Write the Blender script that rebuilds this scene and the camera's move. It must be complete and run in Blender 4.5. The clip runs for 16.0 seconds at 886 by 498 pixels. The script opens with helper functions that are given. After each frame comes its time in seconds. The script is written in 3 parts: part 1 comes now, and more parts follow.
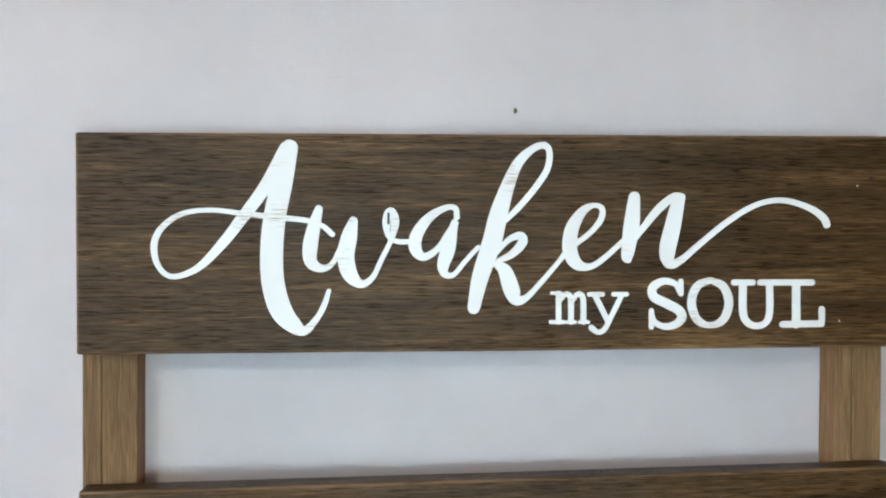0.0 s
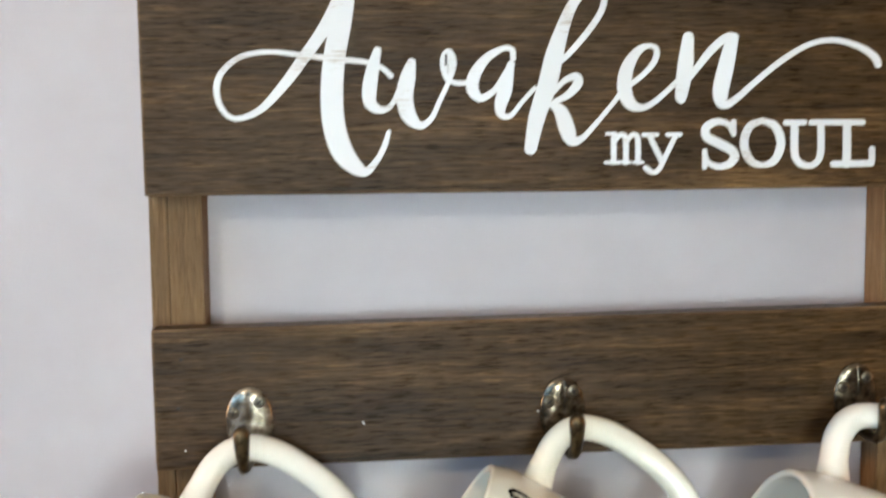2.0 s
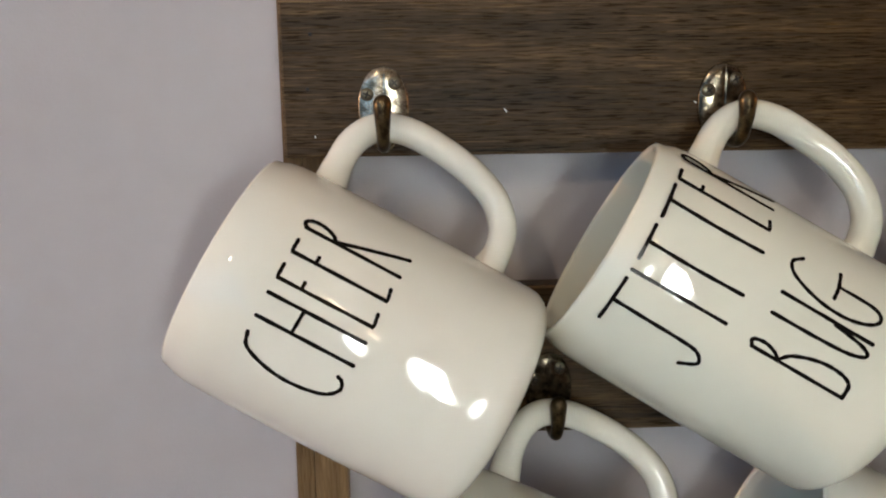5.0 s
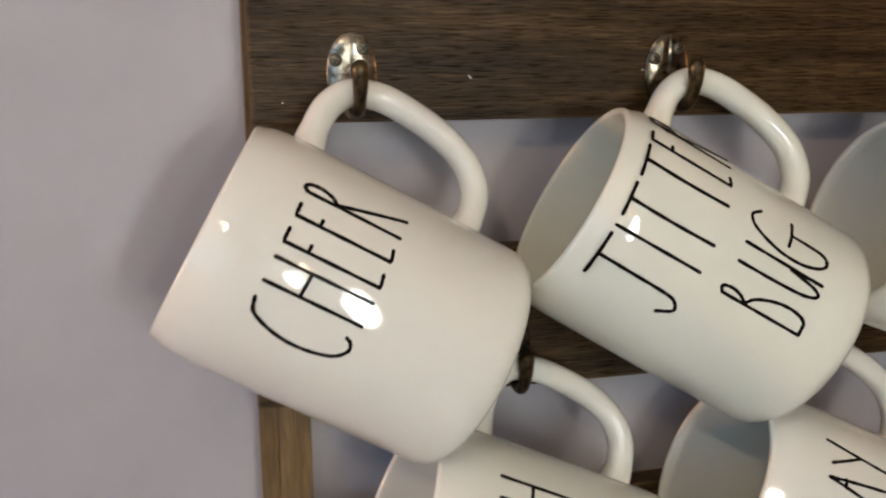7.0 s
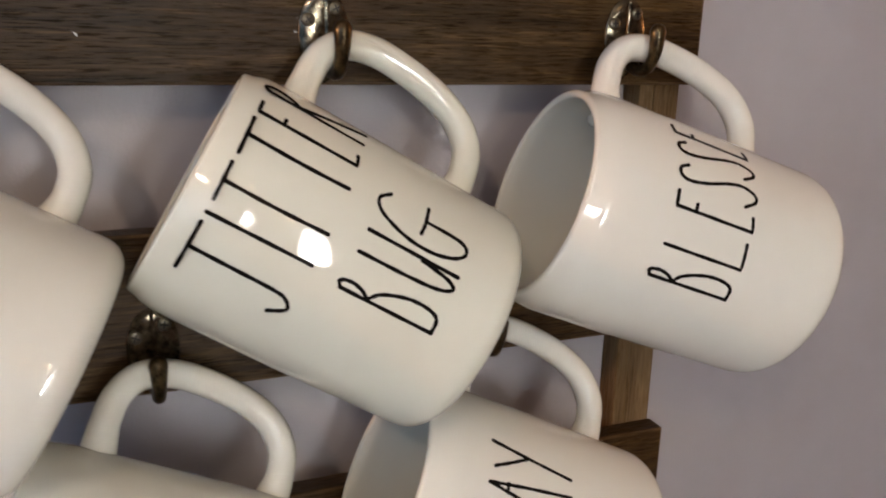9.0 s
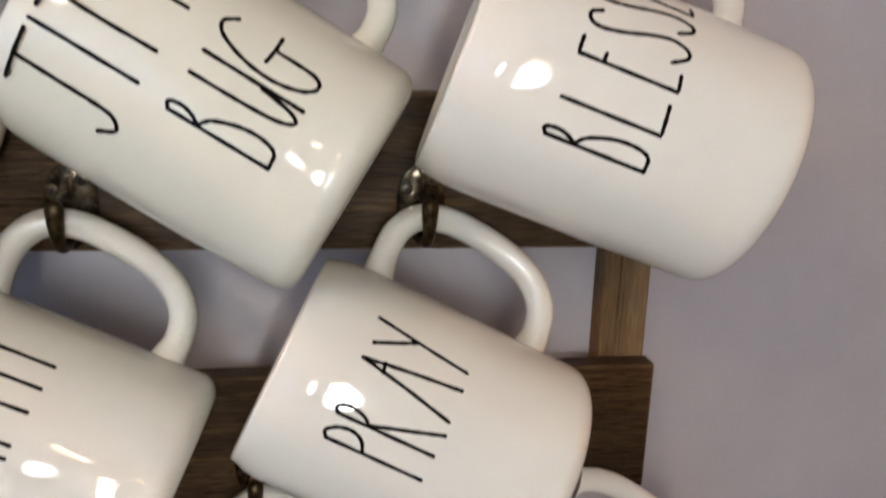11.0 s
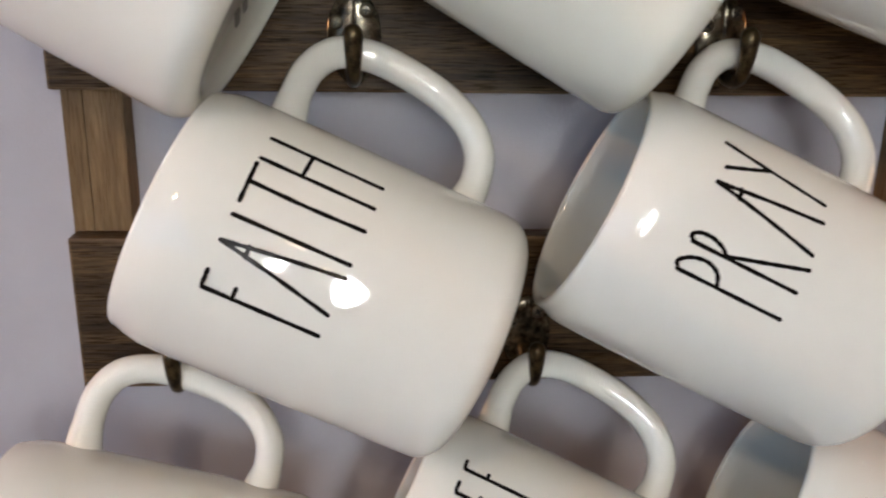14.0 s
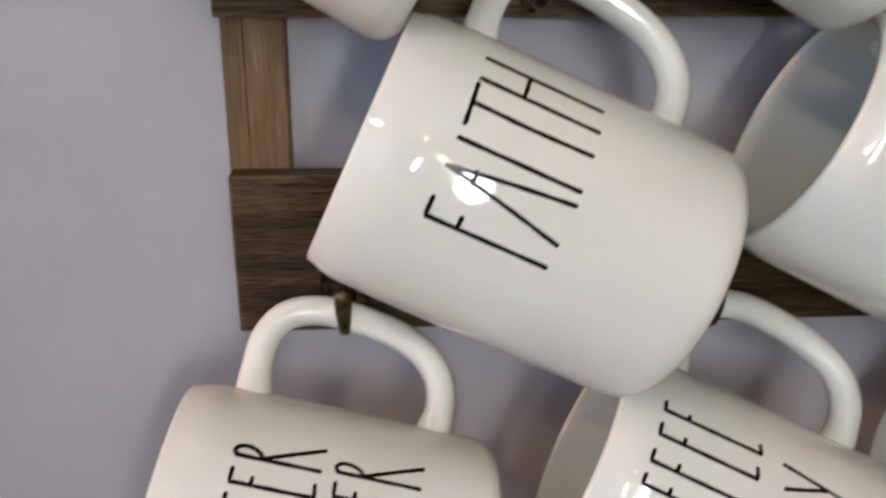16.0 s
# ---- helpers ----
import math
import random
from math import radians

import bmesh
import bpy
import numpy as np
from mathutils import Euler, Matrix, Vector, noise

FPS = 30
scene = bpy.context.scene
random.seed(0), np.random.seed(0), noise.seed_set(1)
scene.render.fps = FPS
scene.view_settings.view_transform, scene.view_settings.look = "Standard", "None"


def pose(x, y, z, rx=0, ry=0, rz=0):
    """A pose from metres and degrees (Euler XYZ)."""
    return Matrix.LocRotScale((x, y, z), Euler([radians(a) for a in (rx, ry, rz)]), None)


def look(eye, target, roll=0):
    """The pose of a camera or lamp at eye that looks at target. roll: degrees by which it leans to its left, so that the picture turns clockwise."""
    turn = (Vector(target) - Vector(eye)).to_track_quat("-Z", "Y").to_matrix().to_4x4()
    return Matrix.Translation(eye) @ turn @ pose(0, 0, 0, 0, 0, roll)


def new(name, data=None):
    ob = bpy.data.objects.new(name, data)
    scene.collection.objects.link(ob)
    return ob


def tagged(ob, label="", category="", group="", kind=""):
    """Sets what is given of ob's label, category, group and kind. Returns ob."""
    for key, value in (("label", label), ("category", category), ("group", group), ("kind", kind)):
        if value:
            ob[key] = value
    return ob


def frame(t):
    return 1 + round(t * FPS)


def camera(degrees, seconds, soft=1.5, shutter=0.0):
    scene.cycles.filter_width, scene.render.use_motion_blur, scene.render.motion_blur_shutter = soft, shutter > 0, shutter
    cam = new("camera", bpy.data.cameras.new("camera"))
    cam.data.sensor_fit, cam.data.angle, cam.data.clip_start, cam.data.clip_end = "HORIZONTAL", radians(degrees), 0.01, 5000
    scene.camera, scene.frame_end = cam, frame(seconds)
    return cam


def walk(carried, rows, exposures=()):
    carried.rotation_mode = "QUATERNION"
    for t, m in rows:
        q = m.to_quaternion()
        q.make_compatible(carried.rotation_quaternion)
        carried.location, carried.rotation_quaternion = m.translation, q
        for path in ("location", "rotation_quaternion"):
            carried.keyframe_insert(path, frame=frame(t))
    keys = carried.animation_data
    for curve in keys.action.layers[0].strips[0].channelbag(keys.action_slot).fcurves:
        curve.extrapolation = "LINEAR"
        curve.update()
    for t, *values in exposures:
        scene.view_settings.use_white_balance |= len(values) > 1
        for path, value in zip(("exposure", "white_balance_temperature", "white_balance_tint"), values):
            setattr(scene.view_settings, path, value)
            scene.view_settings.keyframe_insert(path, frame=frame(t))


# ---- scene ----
cam = camera(54.68, 16.0, soft=2.0, shutter=0.5)
PATH = [
    (0, (0.1222, -0.3855, 1.6556), (0.2195, 0.6095, 1.6318), 0.21),
    (0.5, (0.1282, -0.3814, 1.6516), (0.2234, 0.6136, 1.6218), 0.04),
    (1, (0.1327, -0.3833, 1.6455), (0.2301, 0.6109, 1.6011), -0.12),
    (1.5, (0.1197, -0.3895, 1.6289), (0.2175, 0.6041, 1.5732), -0.37),
    (2, (0.0962, -0.3925, 1.6057), (0.1889, 0.5999, 1.5255), -0.69),
    (2.5, (0.0770, -0.3904, 1.5870), (0.1611, 0.5995, 1.4734), -0.75),
    (3, (0.0535, -0.3861, 1.5594), (0.1279, 0.6014, 1.4207), -0.58),
    (3.5, (0.0436, -0.3809, 1.5309), (0.1028, 0.6041, 1.3690), -0.64),
    (4, (0.0404, -0.3714, 1.5177), (0.0911, 0.6102, 1.3338), -0.60),
    (4.5, (0.0454, -0.3680, 1.5124), (0.0944, 0.6114, 1.3166), -0.61),
    (4.7, (0.0505, -0.3681, 1.5133), (0.0965, 0.6098, 1.3092), -0.65),
    (6.8, (0.0050, -0.3830, 1.5050), (0.1866, 0.5894, 1.2798), -0.10),
    (7, (-0.0044, -0.3709, 1.5087), (0.2180, 0.5752, 1.2733), 0.04),
    (7.5, (-0.0134, -0.3562, 1.5131), (0.3644, 0.5401, 1.2811), 0.22),
    (8, (0.0014, -0.3600, 1.5133), (0.4573, 0.4962, 1.2702), 0.53),
    (8.5, (0.0497, -0.3572, 1.5144), (0.4984, 0.4992, 1.2589), 1.30),
    (8.7, (0.0680, -0.3534, 1.5112), (0.4921, 0.5140, 1.2507), 1.62),
    (10.8, (0.2117, -0.3697, 1.4576), (0.3713, 0.5848, 1.2056), 1.92),
    (11, (0.2118, -0.3721, 1.4468), (0.3697, 0.5807, 1.1874), 1.98),
    (11.5, (0.2110, -0.3717, 1.4160), (0.3680, 0.5795, 1.1506), 1.97),
    (12, (0.2100, -0.3621, 1.4007), (0.3630, 0.5862, 1.1228), 1.98),
    (12.5, (0.1976, -0.3587, 1.3922), (0.3390, 0.5882, 1.1033), 1.91),
    (13, (0.1727, -0.3558, 1.3893), (0.2941, 0.5918, 1.0939), 1.83),
    (13.5, (0.1420, -0.3523, 1.3913), (0.2480, 0.5972, 1.0958), 1.65),
    (14, (0.1198, -0.3461, 1.3890), (0.2069, 0.6042, 1.0900), 1.15),
    (14.5, (0.1031, -0.3387, 1.3864), (0.1839, 0.6105, 1.0822), 1.04),
    (15, (0.0948, -0.3350, 1.3871), (0.1727, 0.6117, 1.0746), 1.03),
    (15.5, (0.0804, -0.3299, 1.3847), (0.1590, 0.6139, 1.0638), 0.87),
    (16, (0.0580, -0.3294, 1.3739), (0.1268, 0.6078, 1.0318), 0.32),
]
EXPOSURES = [
    (0.0, 0.53, 6350, -3), (1.5, 0.51, 6500, 0), (2.5, 0.49, 6950, 2), (3.2, 0.24, 7100, 4), (4.5, -0.26, 7200, 6),
    (7.5, -0.31, 7400, 12), (8.5, -0.33, 7550, 15), (11.0, -0.11, 7150, 14), (14.5, -0.10, 6850, 12), (16.0, -0.16, 6750, 11),
]
walk(cam, [(t, look(eye, target, roll)) for t, eye, target, roll in PATH], EXPOSURES)

# ---- light ----
world = bpy.data.worlds.new("world")
scene.world = world
world.use_nodes = True
background = world.node_tree.nodes["Background"]
background.inputs["Color"].default_value = (0.34, 0.60, 1.0, 1)
background.inputs["Strength"].default_value = 1.85

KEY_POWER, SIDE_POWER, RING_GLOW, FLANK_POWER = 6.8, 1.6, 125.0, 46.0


def point_lamp(name, m, power, colour, radius):
    data = bpy.data.lights.new(name, "POINT")
    data.energy, data.color, data.shadow_soft_size = power, colour, radius
    ob = new(name, data)
    ob.matrix_world = m
    return ob


# ---- materials ----
def material(name):
    mat = bpy.data.materials.new(name)
    mat.use_nodes = True
    nodes, links = mat.node_tree.nodes, mat.node_tree.links
    return mat, nodes, links, nodes["Principled BSDF"]


def ramp(nodes, stops):
    node = nodes.new("ShaderNodeValToRGB")
    band = node.color_ramp
    while len(band.elements) < len(stops):
        band.elements.new(0.5)
    for element, (at, colour) in zip(band.elements, stops):
        element.position, element.color = at, (*colour, 1)
    return node


def noise_at(nodes, links, stretch, scale, detail=6.0, rough=0.6, rotate=(0, 0, 0)):
    coords, mapping, tex = nodes.new("ShaderNodeTexCoord"), nodes.new("ShaderNodeMapping"), nodes.new("ShaderNodeTexNoise")
    mapping.inputs["Scale"].default_value = stretch
    mapping.inputs["Rotation"].default_value = rotate
    tex.inputs["Scale"].default_value, tex.inputs["Detail"].default_value, tex.inputs["Roughness"].default_value = scale, detail, rough
    links.new(coords.outputs["Object"], mapping.inputs["Vector"])
    links.new(mapping.outputs["Vector"], tex.inputs["Vector"])
    return tex


def mixed(nodes, links, kind, factor, a, b):
    node = nodes.new("ShaderNodeMix")
    node.data_type, node.blend_type = "RGBA", kind
    if hasattr(factor, "links"):
        links.new(factor, node.inputs["Factor"])
    else:
        node.inputs["Factor"].default_value = factor
    for socket, value in ((node.inputs["A"], a), (node.inputs["B"], b)):
        if hasattr(value, "links"):
            links.new(value, socket)
        else:
            socket.default_value = (*value, 1)
    return node.outputs["Result"]


def bump(nodes, links, shader, height, strength, distance):
    node = nodes.new("ShaderNodeBump")
    node.inputs["Strength"].default_value, node.inputs["Distance"].default_value = strength, distance
    links.new(height, node.inputs["Height"])
    links.new(node.outputs["Normal"], shader.inputs["Normal"])


def wood(name, dark, mid, light, along="x", rough=0.46, pore=0.9):
    """Stained wood: broad bands of tone, streaks, and short dark pores that crowd in some bands."""
    mat, nodes, links, shader = material(name)

    def laid(length, width):
        return (length, width, width) if along == "x" else (width, width, length)

    broad = noise_at(nodes, links, laid(6, 85), 1.0, 6.0, 0.6)
    streak = noise_at(nodes, links, laid(16, 640), 1.0, 4.0, 0.6)
    dash = noise_at(nodes, links, laid(75, 1500), 1.0, 3.0, 0.6)
    fleck = noise_at(nodes, links, laid(60, 1100), 1.0, 1.5, 0.5, (0.0, 0.03, 0.0))
    band = noise_at(nodes, links, laid(9, 130), 1.0, 4.0, 0.6)
    blotch = noise_at(nodes, links, laid(5, 13), 1.0, 3.0, 0.5)
    broad.inputs["Distortion"].default_value = streak.inputs["Distortion"].default_value = 0.5
    tone = ramp(nodes, [(0.3, dark), (0.52, mid), (0.75, light)])
    links.new(broad.outputs["Fac"], tone.inputs["Fac"])
    lines = ramp(nodes, [(0.34, (0.55, 0.52, 0.5)), (0.5, (1, 1, 1)), (0.66, (1.45, 1.43, 1.4))])
    links.new(streak.outputs["Fac"], lines.inputs["Fac"])
    pores = ramp(nodes, [(0.40, (0.33, 0.31, 0.3)), (0.485, (1, 1, 1))])
    links.new(dash.outputs["Fac"], pores.inputs["Fac"])
    pale = ramp(nodes, [(0.53, (1, 1, 1)), (0.64, (1.75, 1.78, 1.8))])
    links.new(fleck.outputs["Fac"], pale.inputs["Fac"])
    crowd = ramp(nodes, [(0.36, (0.35, 0.35, 0.35)), (0.58, (1, 1, 1))])
    links.new(band.outputs["Fac"], crowd.inputs["Fac"])
    stain = ramp(nodes, [(0.3, (0.72, 0.7, 0.68)), (0.7, (1.25, 1.22, 1.18))])
    links.new(blotch.outputs["Fac"], stain.inputs["Fac"])
    colour = mixed(nodes, links, "MULTIPLY", pore, tone.outputs["Color"], lines.outputs["Color"])
    colour = mixed(nodes, links, "MULTIPLY", pore, colour, pale.outputs["Color"])
    dark_pores = mixed(nodes, links, "MULTIPLY", pore, colour, pores.outputs["Color"])
    colour = mixed(nodes, links, "MIX", crowd.outputs["Color"], colour, dark_pores)
    colour = mixed(nodes, links, "MULTIPLY", 0.8, colour, stain.outputs["Color"])
    links.new(colour, shader.inputs["Base Color"])
    shader.inputs["Roughness"].default_value = rough
    gloss = nodes.new("ShaderNodeMath")
    gloss.operation = "MULTIPLY"
    links.new(pores.outputs["Color"], gloss.inputs[0])
    gloss.inputs[1].default_value = 0.28
    links.new(gloss.outputs["Value"], shader.inputs["Specular IOR Level"])
    bump(nodes, links, shader, dash.outputs["Fac"], 0.75, 0.0006)
    return mat


def paint(name, colour, rough, grain=900.0, strength=0.25, blotches=0.06):
    mat, nodes, links, shader = material(name)
    large = noise_at(nodes, links, (1, 1, 1), 9.0, 3.0)
    shade = ramp(nodes, [(0.3, tuple(c * (1 - blotches) for c in colour)), (0.7, tuple(min(1, c * (1 + blotches)) for c in colour))])
    links.new(large.outputs["Fac"], shade.inputs["Fac"])
    links.new(shade.outputs["Color"], shader.inputs["Base Color"])
    shader.inputs["Roughness"].default_value = rough
    fine = noise_at(nodes, links, (1, 1, 1), grain, 4.0)
    bump(nodes, links, shader, fine.outputs["Fac"], strength, 0.0005)
    return mat


def glaze(name, colour):
    mat, nodes, links, shader = material(name)
    large = noise_at(nodes, links, (1, 1, 1), 26.0, 2.0)
    shade = ramp(nodes, [(0.3, tuple(c * 0.965 for c in colour)), (0.7, colour)])
    links.new(large.outputs["Fac"], shade.inputs["Fac"])
    links.new(shade.outputs["Color"], shader.inputs["Base Color"])
    shader.inputs["Roughness"].default_value = 0.045
    shader.inputs["Coat Weight"].default_value, shader.inputs["Coat Roughness"].default_value = 0.35, 0.03
    waves = noise_at(nodes, links, (1, 1, 1), 34.0, 1.5, 0.4)
    bump(nodes, links, shader, waves.outputs["Fac"], 0.22, 0.0018)
    return mat


def bronze(name, dark, light, rough):
    mat, nodes, links, shader = material(name)
    wear = noise_at(nodes, links, (1, 1, 1), 260.0, 5.0, 0.65)
    shade = ramp(nodes, [(0.38, dark), (0.62, light)])
    links.new(wear.outputs["Fac"], shade.inputs["Fac"])
    links.new(shade.outputs["Color"], shader.inputs["Base Color"])
    shader.inputs["Metallic"].default_value, shader.inputs["Roughness"].default_value = 0.9, rough
    bump(nodes, links, shader, wear.outputs["Fac"], 0.3, 0.0003)
    return mat


def plain(name, colour, rough, metal=0.0):
    mat, nodes, links, shader = material(name)
    shader.inputs["Base Color"].default_value = (*colour, 1)
    shader.inputs["Roughness"].default_value, shader.inputs["Metallic"].default_value = rough, metal
    return mat


def glow(name, colour, strength):
    mat, nodes, links, shader = material(name)
    shader.inputs["Base Color"].default_value = (*colour, 1)
    shader.inputs["Emission Color"].default_value = (*colour, 1)
    shader.inputs["Emission Strength"].default_value = strength
    return mat


def worn_white(name):
    mat, nodes, links, shader = material(name)
    streaks = noise_at(nodes, links, (75, 1, 1700), 1.0, 4.0, 0.7)
    patches = noise_at(nodes, links, (30, 30, 45), 1.0, 3.0, 0.5)
    both = nodes.new("ShaderNodeMath")
    both.operation = "MULTIPLY"
    links.new(streaks.outputs["Fac"], both.inputs[0])
    links.new(patches.outputs["Fac"], both.inputs[1])
    shade = ramp(nodes, [(0.33, (0.71, 0.755, 0.78)), (0.385, (0.42, 0.38, 0.33))])
    links.new(both.outputs["Value"], shade.inputs["Fac"])
    links.new(shade.outputs["Color"], shader.inputs["Base Color"])
    shader.inputs["Roughness"].default_value = 0.6
    bump(nodes, links, shader, streaks.outputs["Fac"], 0.25, 0.0004)
    return mat


WALL_PAINT = paint("wall_paint", (0.480, 0.468, 0.497), 0.6, 700.0, 0.3)
CEILING_PAINT = paint("ceiling_paint", (0.48, 0.465, 0.45), 0.8)
ROOM_PAINT = paint("room_paint", (0.20, 0.16, 0.125), 0.7)
FLOOR_WOOD = wood("floor_wood", (0.06, 0.036, 0.021), (0.11, 0.07, 0.043), (0.17, 0.112, 0.067))
BOARD_WOOD = wood("board_wood", (0.018, 0.0096, 0.0036), (0.051, 0.029, 0.0110), (0.104, 0.063, 0.026), rough=0.37, pore=0.9)
EDGE_WOOD = wood("worn_edge_wood", (0.05, 0.030, 0.014), (0.115, 0.072, 0.036), (0.19, 0.125, 0.066), rough=0.55, pore=0.6)
POST_WOOD = wood("post_wood", (0.105, 0.066, 0.031), (0.17, 0.110, 0.053), (0.235, 0.158, 0.083), "z", 0.6, 0.28)
WHITE_PAINT = worn_white("worn_white_paint")
GLAZE = glaze("cream_glaze", (0.865, 0.868, 0.785))
# the same cream glaze with one mug's yellower light put into its colour
LIGHT_TINTED_GLAZE = glaze("light_tinted_glaze", (0.835, 0.85, 0.735))
INK = plain("black_ink", (0.008, 0.0075, 0.007), 0.14)
INK.node_tree.nodes["Principled BSDF"].inputs["Specular IOR Level"].default_value = 0.08
STAMP = plain("grey_stamp", (0.07, 0.065, 0.06), 0.5)
BRONZE = bronze("antique_bronze", (0.04, 0.03, 0.017), (0.135, 0.1, 0.054), 0.3)
# bronze with a bright reflection put into its colour
SHEEN_BRONZE = bronze("sheen_bronze", (0.14, 0.12, 0.085), (0.50, 0.46, 0.37), 0.27)
DARK_BRONZE = bronze("dark_bronze", (0.04, 0.034, 0.024), (0.21, 0.18, 0.13), 0.2)
SCREW_STEEL = plain("dark_screw", (0.13, 0.12, 0.09), 0.32, 0.9)
SLOT_BLACK = plain("screw_slot", (0.01, 0.01, 0.01), 0.8)
LAMP_METAL = plain("lamp_metal", (0.2, 0.2, 0.2), 0.4, 0.8)
# glow of the added oval emitters; their panes serve as frontal fill
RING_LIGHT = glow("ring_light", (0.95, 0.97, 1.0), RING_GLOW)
FILL_PANE = glow("fill_pane_glow", (0.93, 0.97, 1.0), RING_GLOW * 0.065)
BULB_LIGHT = glow("bulb_light", (1.0, 0.72, 0.42), 60.0)


# ---- building helpers ----
def finish(name, bm, mat, smooth=False):
    bmesh.ops.recalc_face_normals(bm, faces=bm.faces)
    mesh = bpy.data.meshes.new(name)
    bm.to_mesh(mesh)
    bm.free()
    mesh.materials.append(mat)
    for face in mesh.polygons:
        face.use_smooth = smooth
    return mesh


def part(name, mesh, parent, label="", m=None):
    ob = new(name, mesh)
    ob.parent = parent
    if m is not None:
        ob.matrix_basis = m
    return tagged(ob, label)


def setting(name, mesh, label, category, m=None):
    ob = new(name, mesh)
    if m is not None:
        ob.matrix_basis = m
    return tagged(ob, label, category, kind="structure")


def box(low, high, bevel=0.0, segments=2):
    bm = bmesh.new()
    bmesh.ops.create_cube(bm, size=1.0)
    size, middle = [b - a for a, b in zip(low, high)], [(a + b) / 2 for a, b in zip(low, high)]
    bmesh.ops.scale(bm, vec=size, verts=bm.verts)
    bmesh.ops.translate(bm, vec=middle, verts=bm.verts)
    if bevel:
        bmesh.ops.bevel(bm, geom=bm.edges[:], offset=bevel, segments=segments, affect="EDGES", profile=0.6)
    return bm


def spline(points, steps=8):
    """Catmull-Rom through points of any size."""
    points = [np.array(p, float) for p in points]
    if len(points) < 3:
        return points
    padded = [2 * points[0] - points[1], *points, 2 * points[-1] - points[-2]]
    out = []
    for a, b, c, d in zip(padded, padded[1:], padded[2:], padded[3:]):
        for t in np.arange(steps) / steps:
            out.append(0.5 * (2 * b + (c - a) * t + (2 * a - 5 * b + 4 * c - d) * t**2 + (3 * b - a - 3 * c + d) * t**3))
    return out + [points[-1]]


def tube(bm, path, radii, across, sides=14, flat=1.0):
    """A tube of that path; across is a direction out of the path's plane. Both ends are rounded."""
    path, across = [Vector(p) for p in path], Vector(across)
    loops, last = [], len(path) - 1
    for i, p in enumerate(path):
        ahead = (path[min(i + 1, last)] - path[max(i - 1, 0)]).normalized()
        side = across.normalized()
        up = side.cross(ahead).normalized()
        rings = [(0, 1)]
        if i == 0:
            rings = [(-0.95, 0.3), (-0.6, 0.8), (0, 1)]
        elif i == last:
            rings = [(0, 1), (0.6, 0.8), (0.95, 0.3)]
        for shift, grow in rings:
            r = radii[i] * grow
            middle = p + ahead * radii[i] * shift
            loops.append([bm.verts.new(middle + side * r * flat * math.cos(a) + up * r * math.sin(a)) for a in np.linspace(0, 2 * math.pi, sides, endpoint=False)])
    for a, b in zip(loops, loops[1:]):
        for j in range(sides):
            bm.faces.new((a[j], a[(j + 1) % sides], b[(j + 1) % sides], b[j]))
    bm.faces.new(loops[0])
    bm.faces.new(loops[-1][::-1])


def ribbon(bm, path, place, lift, thick):
    """A painted stroke: path of (u, v, width) laid on a surface by place(u, v, height)."""
    path = [np.array(p, float) for p in path]
    last, rows = len(path) - 1, []
    for i, p in enumerate(path):
        ahead = path[min(i + 1, last)][:2] - path[max(i - 1, 0)][:2]
        ahead = ahead / (np.linalg.norm(ahead) or 1)
        side, half = np.array([-ahead[1], ahead[0]]), p[2] / 2
        ends = [(0, 1)]
        if i == 0:
            ends = [(-0.97, 0.25), (-0.8, 0.6), (-0.45, 0.89), (0, 1)]
        elif i == last:
            ends = [(0, 1), (0.45, 0.89), (0.8, 0.6), (0.97, 0.25)]
        for shift, grow in ends:
            middle = p[:2] + ahead * half * shift
            rows.append((middle + side * half * grow, middle - side * half * grow, lift + thick * (1 + 0.35 * i / max(last, 1))))
    tops = [(bm.verts.new(place(*a, h)), bm.verts.new(place(*b, h))) for a, b, h in rows]
    feet = [(bm.verts.new(place(*a, -0.0002)), bm.verts.new(place(*b, -0.0002))) for a, b, h in rows]
    for (a, b), (c, d), (e, f), (g, h) in zip(tops, tops[1:], feet, feet[1:]):
        bm.faces.new((a, b, d, c))
        bm.faces.new((a, c, g, e))
        bm.faces.new((b, f, h, d))
    bm.faces.new((tops[0][0], feet[0][0], feet[0][1], tops[0][1]))
    bm.faces.new((tops[-1][0], tops[-1][1], feet[-1][1], feet[-1][0]))


# ---- the room ----
ROOM = (-2.2, 2.4, -2.2, 0.028, 0.0, 2.5)
x0, x1, y0, y1, z0, z1 = ROOM
EDGE, DEEP = 0.633, 0.9
wall_mesh = box((x0, y1, z0), (EDGE, y1 + 0.12, z1))
corner = [e for e in wall_mesh.edges if all(abs(v.co.x - EDGE) < 1e-6 and abs(v.co.y - y1) < 1e-6 for v in e.verts)]
bmesh.ops.bevel(wall_mesh, geom=corner, offset=0.012, segments=5, affect="EDGES", profile=0.5)
setting("wall_north", finish("wall_north", wall_mesh, WALL_PAINT), "pale lilac-grey painted plaster wall behind the rack", "wall")
setting("wall_north_far", finish("wall_north_far", box((x0, DEEP, z0), (x1, DEEP + 0.12, z1)), WALL_PAINT), "lilac-grey wall of the space round the corner", "wall")
setting("wall_east", finish("wall_east", box((x1, y0 - 0.12, z0), (x1 + 0.12, DEEP + 0.12, z1)), ROOM_PAINT), "plain painted side wall of the room", "wall")
setting("floor", finish("floor", box((x0 - 0.12, y0 - 0.12, -0.1), (x1 + 0.12, DEEP + 0.12, 0.0)), FLOOR_WOOD), "brown wooden floor", "floor")
